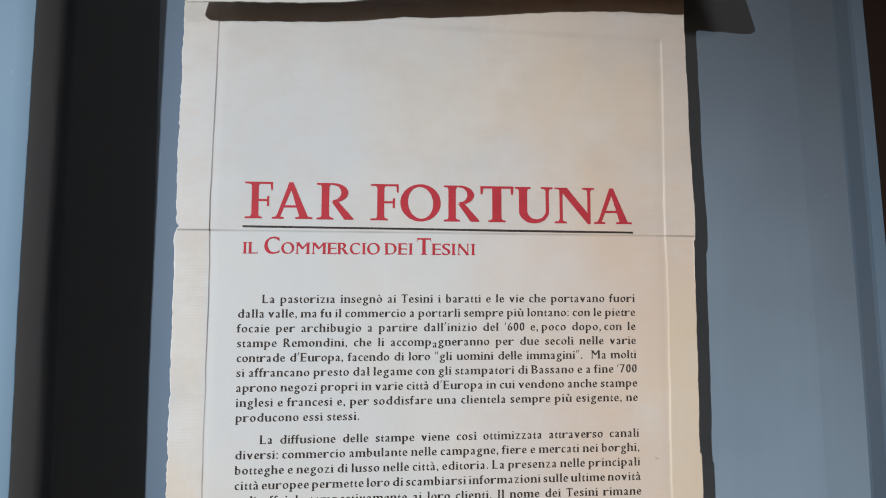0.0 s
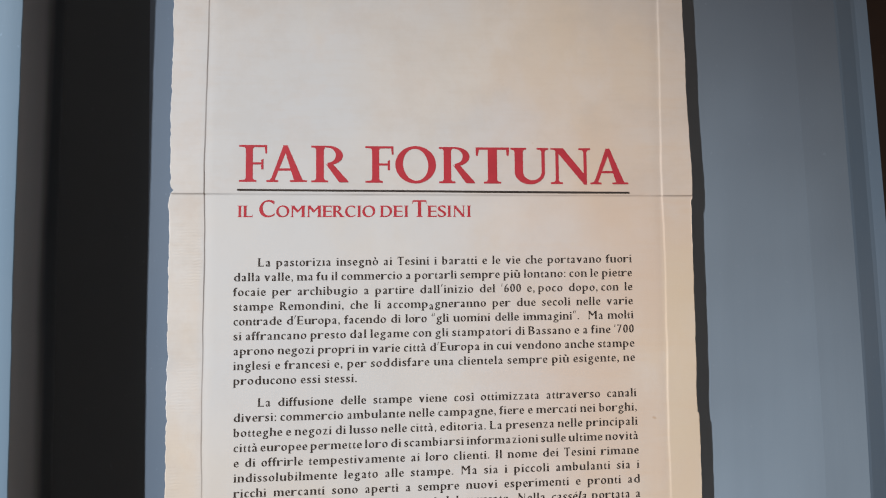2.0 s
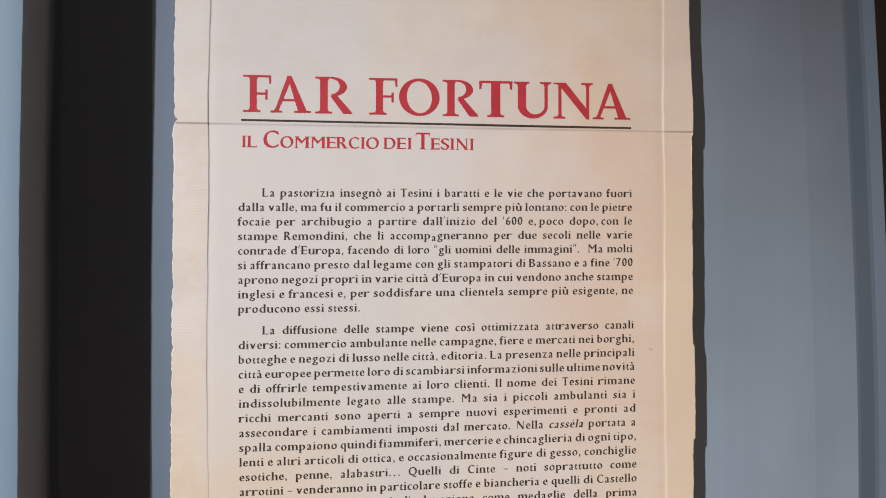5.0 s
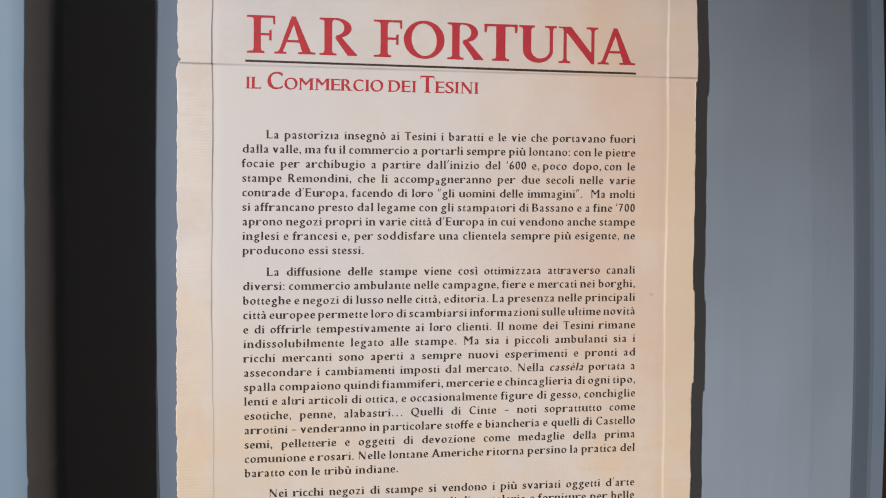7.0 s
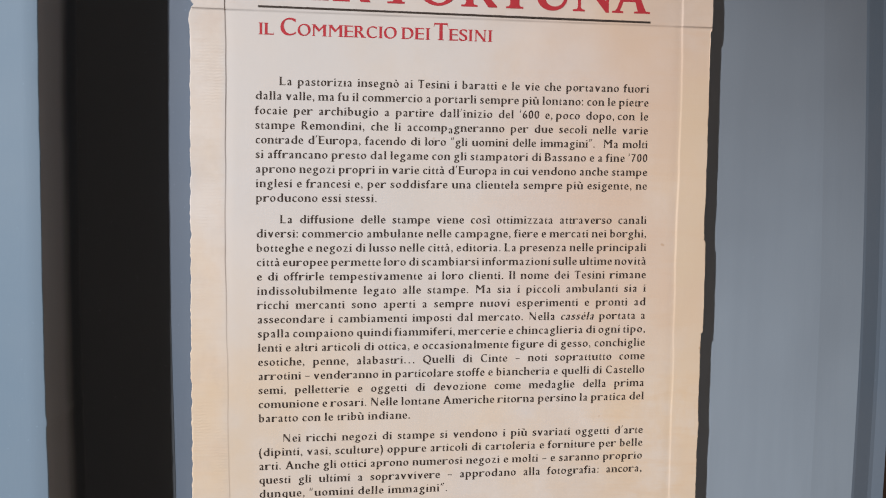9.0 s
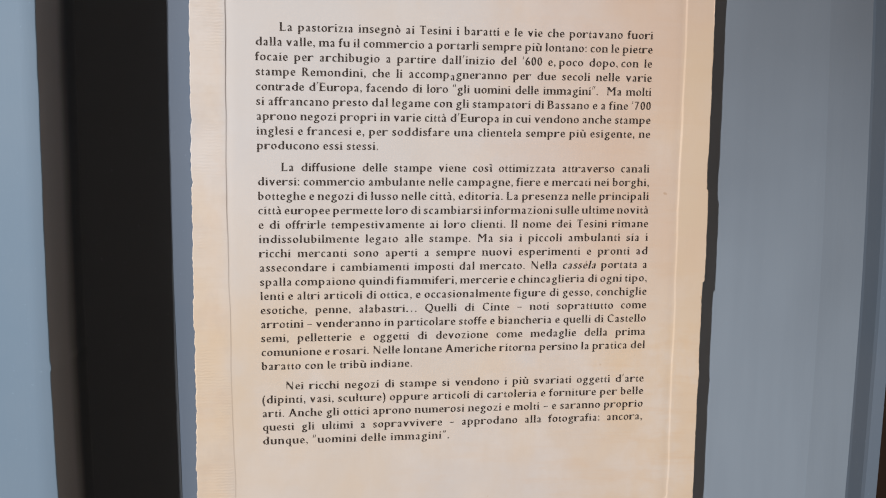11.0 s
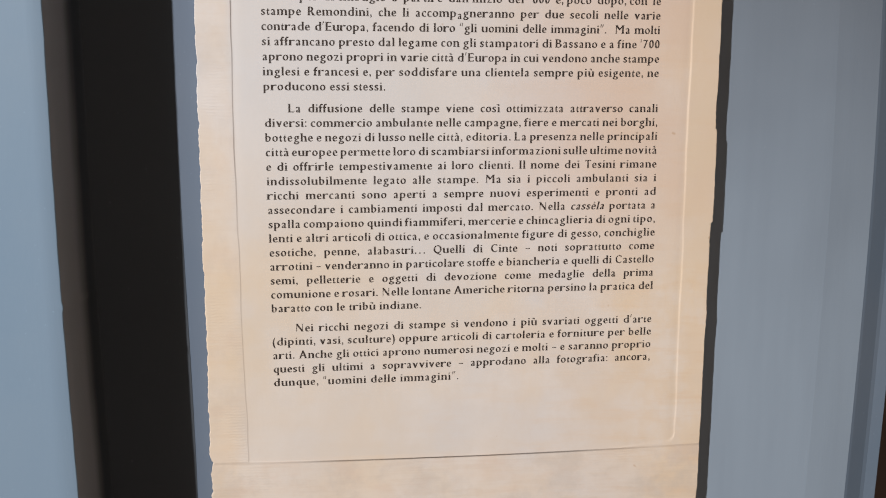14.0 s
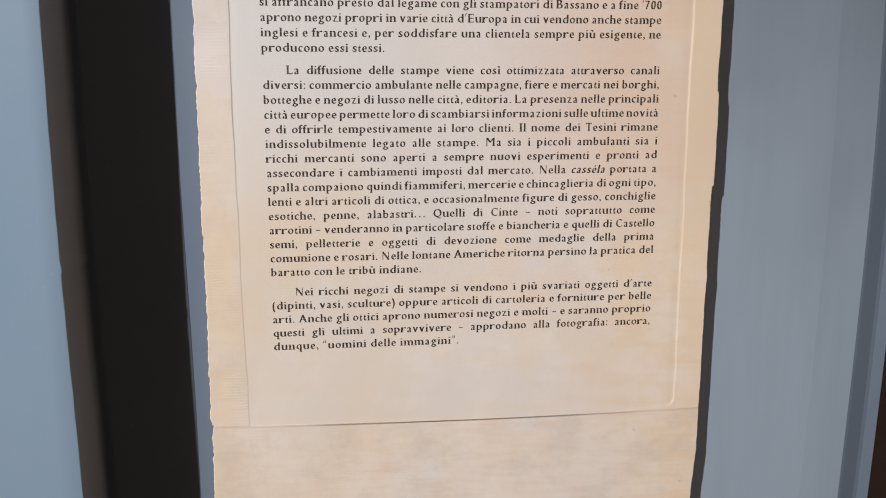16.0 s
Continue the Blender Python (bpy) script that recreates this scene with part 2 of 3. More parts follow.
def front_panel():
    """A board that stands a hand's breadth before the wall, with a slightly rounded free edge."""
    verts, faces, rows = [], [], 400
    line = [(-6.6, WALL - 0.0004), (-6.6, -0.0665), (-0.3730, -0.0665), (-0.3605, -0.0665), (-0.3596, -0.0662), (-0.3592, -0.0653), (-0.3594, -0.0500), (-0.3598, -0.0050), (-0.3598, WALL - 0.0026), (-0.3592, WALL - 0.0012), (-0.3583, WALL - 0.0004)]
    for i in range(rows + 1):
        z = 0.6 + 1.3 * i / rows if 0 < i < rows else 5.0 * (i > 0)
        verts += [(x + (panel_edge(max(0.6, min(1.9, z))) if x > -0.37 else 0.0), y, z) for x, y in line]
    k = len(line)
    for i in range(rows):
        for j in range(k):
            a, b = i * k + j, i * k + (j + 1) % k
            faces.append((a, b, b + k, a + k))
    faces += [tuple(range(k))[::-1], tuple(range(rows * k, rows * k + k))]
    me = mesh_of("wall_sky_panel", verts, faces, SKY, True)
    me.materials.append(RETURN)        # the return is grey, with contact shade painted in towards the wall
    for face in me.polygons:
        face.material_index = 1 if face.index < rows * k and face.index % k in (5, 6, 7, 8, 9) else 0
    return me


structure("wall_sky_panel", front_panel(), "light sky-blue matt painted panel standing before the wall", "wall")
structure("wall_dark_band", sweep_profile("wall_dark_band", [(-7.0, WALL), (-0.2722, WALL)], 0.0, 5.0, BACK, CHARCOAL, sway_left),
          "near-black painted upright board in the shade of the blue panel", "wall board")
structure("wall_slate_strip", sweep_profile("wall_slate_strip", [(-0.2722, WALL + 0.0004), (-0.2400, WALL + 0.0004)], 0.0, 5.0, BACK, SLATE, sway_left),
          "narrow slate-blue painted wall strip beside the scroll", "wall")
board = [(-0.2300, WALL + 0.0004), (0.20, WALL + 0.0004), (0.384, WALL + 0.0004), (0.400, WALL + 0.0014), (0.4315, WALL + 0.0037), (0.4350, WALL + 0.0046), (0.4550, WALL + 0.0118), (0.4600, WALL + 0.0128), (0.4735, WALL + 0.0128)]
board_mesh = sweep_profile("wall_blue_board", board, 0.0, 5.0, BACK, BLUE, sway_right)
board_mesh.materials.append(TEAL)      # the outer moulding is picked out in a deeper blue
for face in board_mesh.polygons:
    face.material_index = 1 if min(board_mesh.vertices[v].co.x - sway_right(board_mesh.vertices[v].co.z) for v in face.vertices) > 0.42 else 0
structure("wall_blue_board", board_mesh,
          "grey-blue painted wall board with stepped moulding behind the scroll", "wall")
structure("wall_brown_post", sweep_profile("wall_brown_post", [(0.4735, WALL + 0.0122), (0.63, WALL + 0.0122)], 0.0, 5.0, BACK, BROWN, sway_right),
          "dark brown stained upright post beside the blue wall", "post")
structure("wall_far_panel", box("wall_far_panel", 0.62, 4.0, 0.021, BACK, 0.0, 5.0, SKY), "light sky-blue matt painted wall panel", "wall")
structure("floor", box("floor", -7.0, 4.0, -6.5, 0.20, -0.12, 0.0, BOARDS), "brown oiled wooden gallery floor", "floor")
structure("ceiling", box("ceiling", -7.0, 4.0, -6.5, 0.20, 5.0, 5.12, PLASTER), "cream plastered gallery ceiling", "ceiling")
structure("wall_west", box("wall_west", -7.12, -7.0, -6.5, 0.20, -0.12, 5.12, PLASTER), "cream plastered side wall", "wall")
structure("wall_east", box("wall_east", 4.0, 4.12, -6.5, 0.20, -0.12, 5.12, PLASTER), "cream plastered side wall", "wall")
structure("wall_south", box("wall_south", -7.12, 4.12, -6.62, -6.5, -0.12, 5.12, PLASTER), "cream plastered rear wall", "wall")


# ---- the parchment scroll ----
FOLD, HEM = 1.4972, 0.9585          # heights of the two creases
PLATE = (-0.2195, 0.2205, 0.9585, 1.6950)  # the pressed plate mark
TOP, BOTTOM = 1.775, 0.850


def left_edge(z):
    x = -0.2515 + 0.0010 * lump(z * 9.0, 1) + 0.0009 * lump(z * 31.0, 2) + 0.0008 * lump(z * 85.0, 3) + 0.0005 * lump(z * 230.0, 9)
    x += 0.0026 * min(1.0, max(0.0, (z - 1.56) / 0.08)) + (0.0013 * lump(z * 48.0, 17) + 0.0009 * lump(z * 140.0, 18) + 0.0005 * lump(z * 330.0, 19)) * min(1.0, max(0.15, (1.16 - z) / 0.12))
    x += 0.0022 * math.exp(-abs(z - 0.9590) / 0.0022) + 0.0011 * (abs(lump(z * 120.0, 23)) - 0.25) + 0.0007 * (abs(lump(z * 290.0, 24)) - 0.25)
    return x + 0.0042 * math.exp(-abs(z - 1.5000) / 0.0024) - 0.0011 * math.exp(-((z - 1.488) / 0.010) ** 2)


def right_edge(z):
    x = 0.2508 + 0.0009 * lump(z * 11.0, 4) + 0.0008 * lump(z * 37.0, 5) + 0.0005 * lump(z * 95.0, 6) + 0.0003 * lump(z * 240.0, 10)
    x -= 0.0055 * min(1.0, max(0.0, (z - 1.52) / 0.18))
    x -= 0.0016 * (1.0 if z < 1.1915 else 0.0) + 0.0012 * (1.0 if 1.2860 < z < 1.4930 else 0.0)
    return x - 0.0045 * min(1.0, max(0.0, (0.945 - z) / 0.08)) ** 2


def lean(s):
    """How far a row of the sheet climbs towards its other side: the creases are not quite level."""
    return -0.0050 + (FOLD - s) / (FOLD - HEM) * 0.0180 if s < FOLD else -0.0050


def relief(x, s):
    """The depth of the sheet's face behind its front plane."""
    a, b, lo, hi = PLATE
    wob = 0.0011 * lump(s * 14.0, 8) + 0.0004 * lump(s * 60.0, 12)
    across = step(a - 0.0006 + wob, a + 0.0006 + wob, x) * (1 - step(b - 0.0013 + wob, b + 0.0010 + wob, x))
    turn = 0.009
    over = min(turn, max(0.0, x - (b + wob - turn)))
    foot = lo + (turn - math.sqrt(turn * turn - over * over)) + 0.004 * step(b - 0.07, b - turn, x)     # its lower corner is rounded
    soft = 0.0003 + 0.0017 * step(b - 0.07, b - turn, x)
    inside = across * step(foot - soft, foot + soft, s) * (1 - step(hi + 0.030 * (0.2 - x) - 0.0040, hi + 0.030 * (0.2 - x) + 0.0030, s))
    deep = (0.00050 - 0.00012 * step(1.30, 1.18, s) - 0.00018 * step(-0.20, 0.20, x) if s < FOLD else 0.00068 - 0.00028 * step(-0.20, 0.20, x)) * (0.82 + 0.9 * lump(s * 11.0, 13.0 + (x > 0)))
    depth = -deep + deep * inside
    depth += 0.00024 * (1 - step(a + 0.0010 + wob, a + 0.0075 + wob, x)) * inside * step(1.10, 1.35, s)      # and rises again beside its left edge
    depth += 0.00026 * step(b - 0.0085, b - 0.0016, x) * inside      # the sheet dips before the pressed edge
    depth += (0.00092 - 0.00024 * step(-0.225, -0.18, x) + 0.00030 * step(0.15, 0.21, x)) * (0.85 + 0.6 * lump(x * 22.0, 27)) * (1 - step(FOLD - 0.0017, FOLD + 0.0004, s)) * step(FOLD - 0.09, FOLD, s)
    crease = 0.00034 + 0.0021 * step(-0.20, -0.05, x) * (1 - step(0.09, 0.20, x)) * (0.9 + 0.5 * lump(x * 16.0, 21))
    depth += crease * (1 - step(HEM - 0.0026, HEM + 0.0003, s)) * step(HEM - 0.12, HEM, s)
    depth += 0.0005 * noise.noise((x * 6.0, s * 5.0, 3.1)) + 0.00010 * noise.noise((x * 24.0, s * 20.0, 7.7))
    return depth


def bow(x, s):
    """Bends the pressed line beside the left margin to fit the camera's view."""
    return 0.028 * (s - 1.36) ** 2 * step(-0.243, -0.228, x) * (1 - step(-0.214, -0.195, x))


def sag(x, s):
    """The lower crease hangs slack between the two edges."""
    return -0.0032 * math.cos(6.2 * min(0.25, abs(x))) * math.exp(-((s - HEM) / 0.030) ** 2)


def sheet_columns():
    xs = [-0.2405 + 0.0037 * i for i in range(131)]
    for c in PLATE[:2]:
        xs = [x for x in xs if abs(x - c) > 0.0040] + [c + 0.0004 * k for k in range(-10, 11)]
    return sorted(xs)


def sheet_rows(lo, hi):
    rows = [lo + 0.0012 * i for i in range(int((hi - lo) / 0.0012))] + [hi]
    for c in (FOLD, HEM, PLATE[2], PLATE[3]):
        near = [c + 0.0006 * k for k in range(-4, 5) if lo < c + 0.0006 * k < hi]
        rows = [r for r in rows if abs(r - c) > 0.0025 or r in (lo, hi)] + near
    return sorted(rows)


def sheet(name, lo, hi, material, x_lo=None, x_hi=None):
    """A stretch of the sheet between two heights, or a strip of it between two uprights, solid to the wall board."""
    inner = [x for x in sheet_columns() if (x_lo is None or x > x_lo) and (x_hi is None or x < x_hi)]
    verts, faces = [], []
    rows = sheet_rows(lo, hi)
    for s in rows:
        l = left_edge(s) if x_lo is None else x_lo
        r = right_edge(s) if x_hi is None else x_hi
        line = []
        if x_lo is None:
            line += [(l, WALL + 0.002), (l, 0.0007), (l + 0.0003, 0.0003), (l + 0.0008, None), (l + 0.0018, None)]
        else:
            line += [(l, WALL + 0.002), (l, None)]
        line += [(x, None) for x in inner if l + 0.0020 < x < r - 0.0020 or x_lo is not None and x < l + 0.002 or x_hi is not None and x > r - 0.002]
        line = [p for p in line if p[1] is not None or l <= p[0] <= r]
        if x_hi is None:
            line += [(r - 0.0014, None), (r - 0.0006, None), (r - 0.0003, 0.0001), (r, 0.0006), (r, WALL + 0.002)]
        else:
            line += [(r, None), (r, WALL + 0.002)]
        verts.append([(x + bow(x, s), relief(x, s) if y is None else y, s + lean(s) * x + sag(x, s)) for x, y in line])
    k = min(len(v) for v in verts)
    if any(len(v) != k for v in verts):   # keep the rows in step where the ragged edge swallows a column
        fixed = []
        for v in verts:
            while len(v) > k:
                v = v[:5] + v[6:] if x_lo is None else v[:-6] + v[-5:]
            fixed.append(v)
        verts = fixed
    flat = [p for row in verts for p in row]
    for i in range(len(rows) - 1):
        for j in range(k - 1):
            a = i * k + j
            faces.append((a, a + 1, a + k + 1, a + k))
    return mesh_of(name, flat, faces, material, True)


scroll = tagged(new("parchment_scroll"), "tall aged cream parchment scroll with printed text on a blue wall", "scroll")
scroll.location = (0.0, 0.0, 0.0)
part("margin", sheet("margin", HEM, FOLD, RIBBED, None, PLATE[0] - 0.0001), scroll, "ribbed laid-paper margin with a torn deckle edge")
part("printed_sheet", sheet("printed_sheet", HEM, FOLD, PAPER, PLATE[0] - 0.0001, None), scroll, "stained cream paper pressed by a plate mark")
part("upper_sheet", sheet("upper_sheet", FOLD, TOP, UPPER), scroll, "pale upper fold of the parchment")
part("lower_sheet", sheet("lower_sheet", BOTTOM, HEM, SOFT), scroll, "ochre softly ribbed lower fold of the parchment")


def lip(x):
    """Height of the torn lower edge of the flap."""
    z = 1.7122 + 0.0022 * step(-0.25, -0.11, x) + 0.0061 * step(-0.12, -0.045, x) + 0.0110 * step(-0.05, 0.14, x) - 0.0018 * step(0.22, 0.28, x)
    return z + 0.0009 * lump(x * 40.0, 33) + 0.0008 * lump(x * 130.0, 34) + 0.0009 * max(0.0, lump(x * 70.0, 35) - 0.1)


def folded_head():
    """The head of the scroll, folded forward over itself: the sheet climbs, turns over in a round bend and hangs down in a torn lip."""
    verts, faces, cols, thick, gap, crown = [], [], 150, 0.0016, 0.0186, 1.800
    x0, x1 = -0.2465, 0.2869
    centre = gap / 2
    path = [(0, t) for t in (0.0, 0.02, 0.06, 0.14, 0.25, 0.4, 0.55, 0.7, 0.85, 1.0)] + [(1, k / 12) for k in range(1, 12)] + [(2, 0.0), (2, 0.3)]
    rows = len(path)
    for i in range(cols + 1):
        x = x0 + (x1 - x0) * (0.5 - 0.5 * math.cos(math.pi * i / cols))
        end = min(x - x0, x1 - x)
        low = lip(x) + 0.0045 * (1 - min(1.0, end / 0.0060)) ** 2
        for side in (0, 1):
            for kind, t in path:
                if kind == 0:
                    y, z, ny, nz = -gap, low + (crown - low) * t, -1, 0
                elif kind == 1:
                    a = math.pi * t
                    ny, nz = -math.cos(a), math.sin(a)
                    y, z = -centre + centre * ny, crown + centre * nz
                else:
                    y, z, ny, nz = 0.0, crown - 0.05 * t, 1, 0
                out = 0.0 if side == 0 else -thick
                pull = 0.28 * min(0.04, max(0.0, z - low)) * math.exp(-end / 0.02)      # the ends taper towards the bend
                verts.append((x + (pull if x < 0 else -pull), y + ny * out, z + nz * out))
    ring = 2 * rows
    for i in range(cols):
        for side in (0, 1):
            for j in range(rows - 1):
                a = i * ring + side * rows + j
                quad = (a, a + ring, a + ring + 1, a + 1)
                faces.append(quad if side == 0 else quad[::-1])
        a, b = i * ring, i * ring + rows
        faces.append((a, b, b + ring, a + ring))
    for i in (0, cols):
        for j in range(rows - 1):
            a, b = i * ring + j, i * ring + rows + j
            faces.append((a, a + 1, b + 1, b) if i == 0 else (a, b, b + 1, a + 1))
    return mesh_of("folded_head", verts, faces, PAPER)


part("folded_head", folded_head(), scroll, "cream paper head folded forward with a torn lip")

# ---- lettering ----
# Set in the built-in font, with the contrast, the serifs and the letter widths of an old-style book face.
WIDTHS = {}
for width, letters in {
    250: " .,:;", 240: "’‘'", 185: "\u2009", 291: "iılìí", 326: "t", 333: "f()", 337: "I", 395: "r", 424: "s", 444: "c", 479: "eèé", 500: "aàz0167–", 395: "“”", 525: "S",
    546: "oò", 553: "b", 556: "ghF", 560: "q", 565: "v", 582: "n", 585: "R", 601: "p", 603: "uù", 611: "dBEL", 613: "T", 640: "k", 709: "C",
    774: "D", 778: "AU", 786: "OQ", 831: "N", 883: "m", 946: "M", 1000: "…",
}.items():
    for ch in letters:
        WIDTHS[ch] = width / 1000
WIDTHS["h"], WIDTHS["R"] = 0.582, 0.668
FULL_FOOT = set("fhiılmnrpqFAIRTPNMìí")     # stems that stand on a serif with two wings
RIGHT_FOOT = set("aàduù")                   # stems that end in a spur to the right
FLAG_HEAD = set("bdhiılmnprukùìí")          # stems with a wedge to the left at the head
CAP_HEAD = set("UNMIH")

font = bpy.data.curves.new("lettering", "FONT")
font_ob = new("lettering", font)
GLYPHS = {}
TICKS = {"’": (1, False), "'": (1, False), "‘": (1, True), "“": (2, True), "”": (2, False), "\u2009": (0, False)}   # slanted wedge quotes; thin space


def outline_offset(n):
    """How far an edge with that outward normal moves: broad-nib strokes are thick upright and thin level."""
    q = (n[0] * 0.940 + n[1] * 0.342) ** 2
    return -0.017 + 0.045 * q


def hairline(ch, part_way, n):
    """Whether an upright edge belongs to one of the stems that this face draws thin."""
    return abs(n[0]) > 0.97 and (ch == "N" or ch == "U" and part_way > 0.5 or ch == "M" and part_way < 0.4)


def glyph(ch, big=False):
    """The triangles of one letter, one em high: vertices (x, z), faces, and the advance."""
    if (ch, big) in GLYPHS:
        return GLYPHS[ch, big]
    if ch in TICKS:
        marks = TICKS[ch]
        pts, quads = [], []
        for k in range(marks[0]):
            top, low, w = 0.735, 0.485, 0.150 * k + 0.050
            a, c = (0.036, 0.070) if marks[1] else (0.080, 0.030)
            quads.append(tuple(range(len(pts), len(pts) + 4)))
            pts += [[w, low], [w + c, low], [w + 0.065 + a, top], [w + 0.065, top]]
        GLYPHS[ch, big] = (pts, quads, WIDTHS[ch])
        return GLYPHS[ch, big]
    font.body, font.resolution_u = ch, 8 if big else 3
    bpy.context.view_layer.update()
    seen = font_ob.evaluated_get(bpy.context.evaluated_depsgraph_get())
    me = seen.to_mesh()
    pts = [[v.co.x, v.co.y] for v in me.vertices]
    faces = [tuple(p.vertices) for p in me.polygons]
    seen.to_mesh_clear()
    advance = WIDTHS.get(ch, 0.5)
    if not pts:
        GLYPHS[ch, big] = ([], [], advance)
        return GLYPHS[ch, big]
    if sum((pts[f[1]][0] - pts[f[0]][0]) * (pts[f[2]][1] - pts[f[0]][1]) - (pts[f[2]][0] - pts[f[0]][0]) * (pts[f[1]][1] - pts[f[0]][1]) for f in faces) < 0:
        faces = [f[::-1] for f in faces]
    x0, x1 = min(p[0] for p in pts), max(p[0] for p in pts)
    bearing = 0.10 if ch in "UNM" else 0.055 if ch in "uùdab" else 0.075 if ch in "EDLC" else 0.055 if ch in FULL_FOOT | CAP_HEAD else 0.035
    if not big:
        bearing += 0.033
    if ch == "t":
        bearing = 0.066
    wide = max(0.05, advance - 2 * bearing)
    scale = wide / (x1 - x0) if ch not in "iılìí.,:’‘'If" else 1.0
    shift = 0.0
    if ch == "r" and not big:      # the arm of the r reaches to the next letter
        shift, scale = 0.030, (advance - 0.058) / (x1 - x0)
    pts = [[(p[0] - (x0 + x1) / 2) * scale + advance / 2 + shift, p[1]] for p in pts]
    edges = {}
    for f in faces:
        for a, b in zip(f, f[1:] + f[:1]):
            edges[a, b] = edges.get((a, b), 0) + 1
    rim = [(a, b) for a, b in edges if (b, a) not in edges]
    after = {a: b for a, b in rim}
    before = {b: a for a, b in rim}

    def normal(a, b):
        dx, dy = pts[b][0] - pts[a][0], pts[b][1] - pts[a][1]
        d = math.hypot(dx, dy) or 1.0
        return dy / d, -dx / d

    low, high = min(p[1] for p in pts), max(p[1] for p in pts)
    moved = []
    for i, p in enumerate(pts):
        if i not in after or i not in before:
            moved.append(list(p))
            continue
        n1, n2 = normal(before[i], i), normal(i, after[i])
        if ch in "–.…,:":
            moved.append(list(p))
            continue
        bar = 0.014 if ch in "tf" and not big else 0.0       # the cross bars stay sturdy
        o1 = -0.018 if hairline(ch, p[0] / advance, n1) else outline_offset(n1) + bar * abs(n1[1])
        o2 = -0.018 if hairline(ch, p[0] / advance, n2) else outline_offset(n2) + bar * abs(n2[1])
        det = n1[0] * n2[1] - n1[1] * n2[0]
        if abs(det) > 0.35:
            dx, dy = (o1 * n2[1] - o2 * n1[1]) / det, (n1[0] * o2 - n2[0] * o1) / det
        else:
            mx, my = n1[0] + n2[0], n1[1] + n2[1]
            m = math.hypot(mx, my) or 1.0
            o = (o1 + o2) / 2
            dx, dy = o * mx / m, o * my / m
        moved.append([p[0] + dx, p[1] + dy])
    now_low, now_high = min(p[1] for p in moved), max(p[1] for p in moved)
    k = (high - low) / max(1e-6, now_high - now_low)
    moved = [[x, low + (y - now_low) * k] for x, y in moved]
    tris = list(faces)

    def patch(*corners):
        n = len(moved)
        moved.extend([list(c) for c in corners])
        area = sum(a[0] * b[1] - b[0] * a[1] for a, b in zip(corners, corners[1:] + corners[:1]))
        tris.append(tuple(range(n, n + len(corners))) if area > 0 else tuple(range(n, n + len(corners)))[::-1])

    wing, thin = 0.062 if big else 0.052, 0.026
    for a, b in rim:
        (xa, ya), (xb, yb) = moved[a], moved[b]
        l, r = min(xa, xb), max(xa, xb)
        ny = normal(a, b)[1]
        if abs(pts[a][1] - pts[b][1]) < 0.012 and abs(ny) > 0.9:
            y, length = (ya + yb) / 2, r - l
            foot = ny < 0 and (abs(pts[a][1]) < 0.02 or pts[a][1] < -0.15)
            head = ny > 0 and pts[a][1] > 0.40
            if foot and 0.05 < length < 0.19 and ch in FULL_FOOT:
                patch((l - wing, y), (r + wing, y), (r + wing, y + thin * 0.7), (r, y + thin * 2.0), (l, y + thin * 2.0), (l - wing, y + thin * 0.7))
            elif foot and length < 0.19 and ch in RIGHT_FOOT and l > 0.3 * advance:
                patch((r - 0.03, y), (r + wing * 0.45, y + 0.004), (r + wing * 0.45, y + thin), (r - 0.01, y + thin * 2.2))
            if head and 0.05 < length < 0.17 and ch in FLAG_HEAD and not (ch in "h" and pts[a][1] < 0.6):
                patch((l - wing * 0.9, y - 0.030), (l + 0.02, y - 0.055), (l + 0.02, y + 0.004), (l, y + 0.002))
            if head and 0.05 < length < 0.24 and ch in CAP_HEAD:
                patch((l - wing, y), (l - wing, y - thin * 0.7), (l, y - thin * 2.0), (r, y - thin * 2.0), (r + wing, y - thin * 0.7), (r + wing, y))
            if ch in "BDEFRL" and l < 0.2 * advance and (foot or head) and length >= 0.19:
                s = -1 if foot else 1
                patch((l - wing, y), (l + 0.03, y), (l + 0.03, y - s * thin * 2.0), (l, y - s * thin * 2.0), (l - wing, y - s * thin * 0.7))
            if ch == "L" and head and length < 0.17 or ch == "B" and foot and length < 0.17:
                patch((l - wing, y), (r + wing * (ch == "L"), y), (r, y - thin * 2), (l, y - thin * 2), (l - wing, y - thin * 0.7))
        elif abs(pts[a][0] - pts[b][0]) < 0.01 and ch in "EFLTZ" and abs(ya - yb) < 0.13:
            x, y0, y1 = (xa + xb) / 2, min(ya, yb), max(ya, yb)
            s = 1 if normal(a, b)[0] > 0 else -1
            drop = 0.085 if abs(y1 - high) < 0.03 else 0.05
            if y0 < 0.03:
                patch((x, y0), (x + s * 0.022, y1 + 0.10), (x - s * 0.02, y1), (x - s * 0.05, y0))
            else:
                patch((x, y1), (x - s * 0.05, y1), (x - s * 0.02, y0), (x + s * 0.004, y0 - drop), (x + s * 0.02, y0 - drop))
    GLYPHS[ch, big] = (moved, tris, advance)
    return GLYPHS[ch, big]


INK = 0.00014   # the letters stand just proud of the pressed sheet


def ink_y(x, z):
    s = z
    for _ in range(3):
        s = z - lean(s) * x
    return relief(x, s) - INK


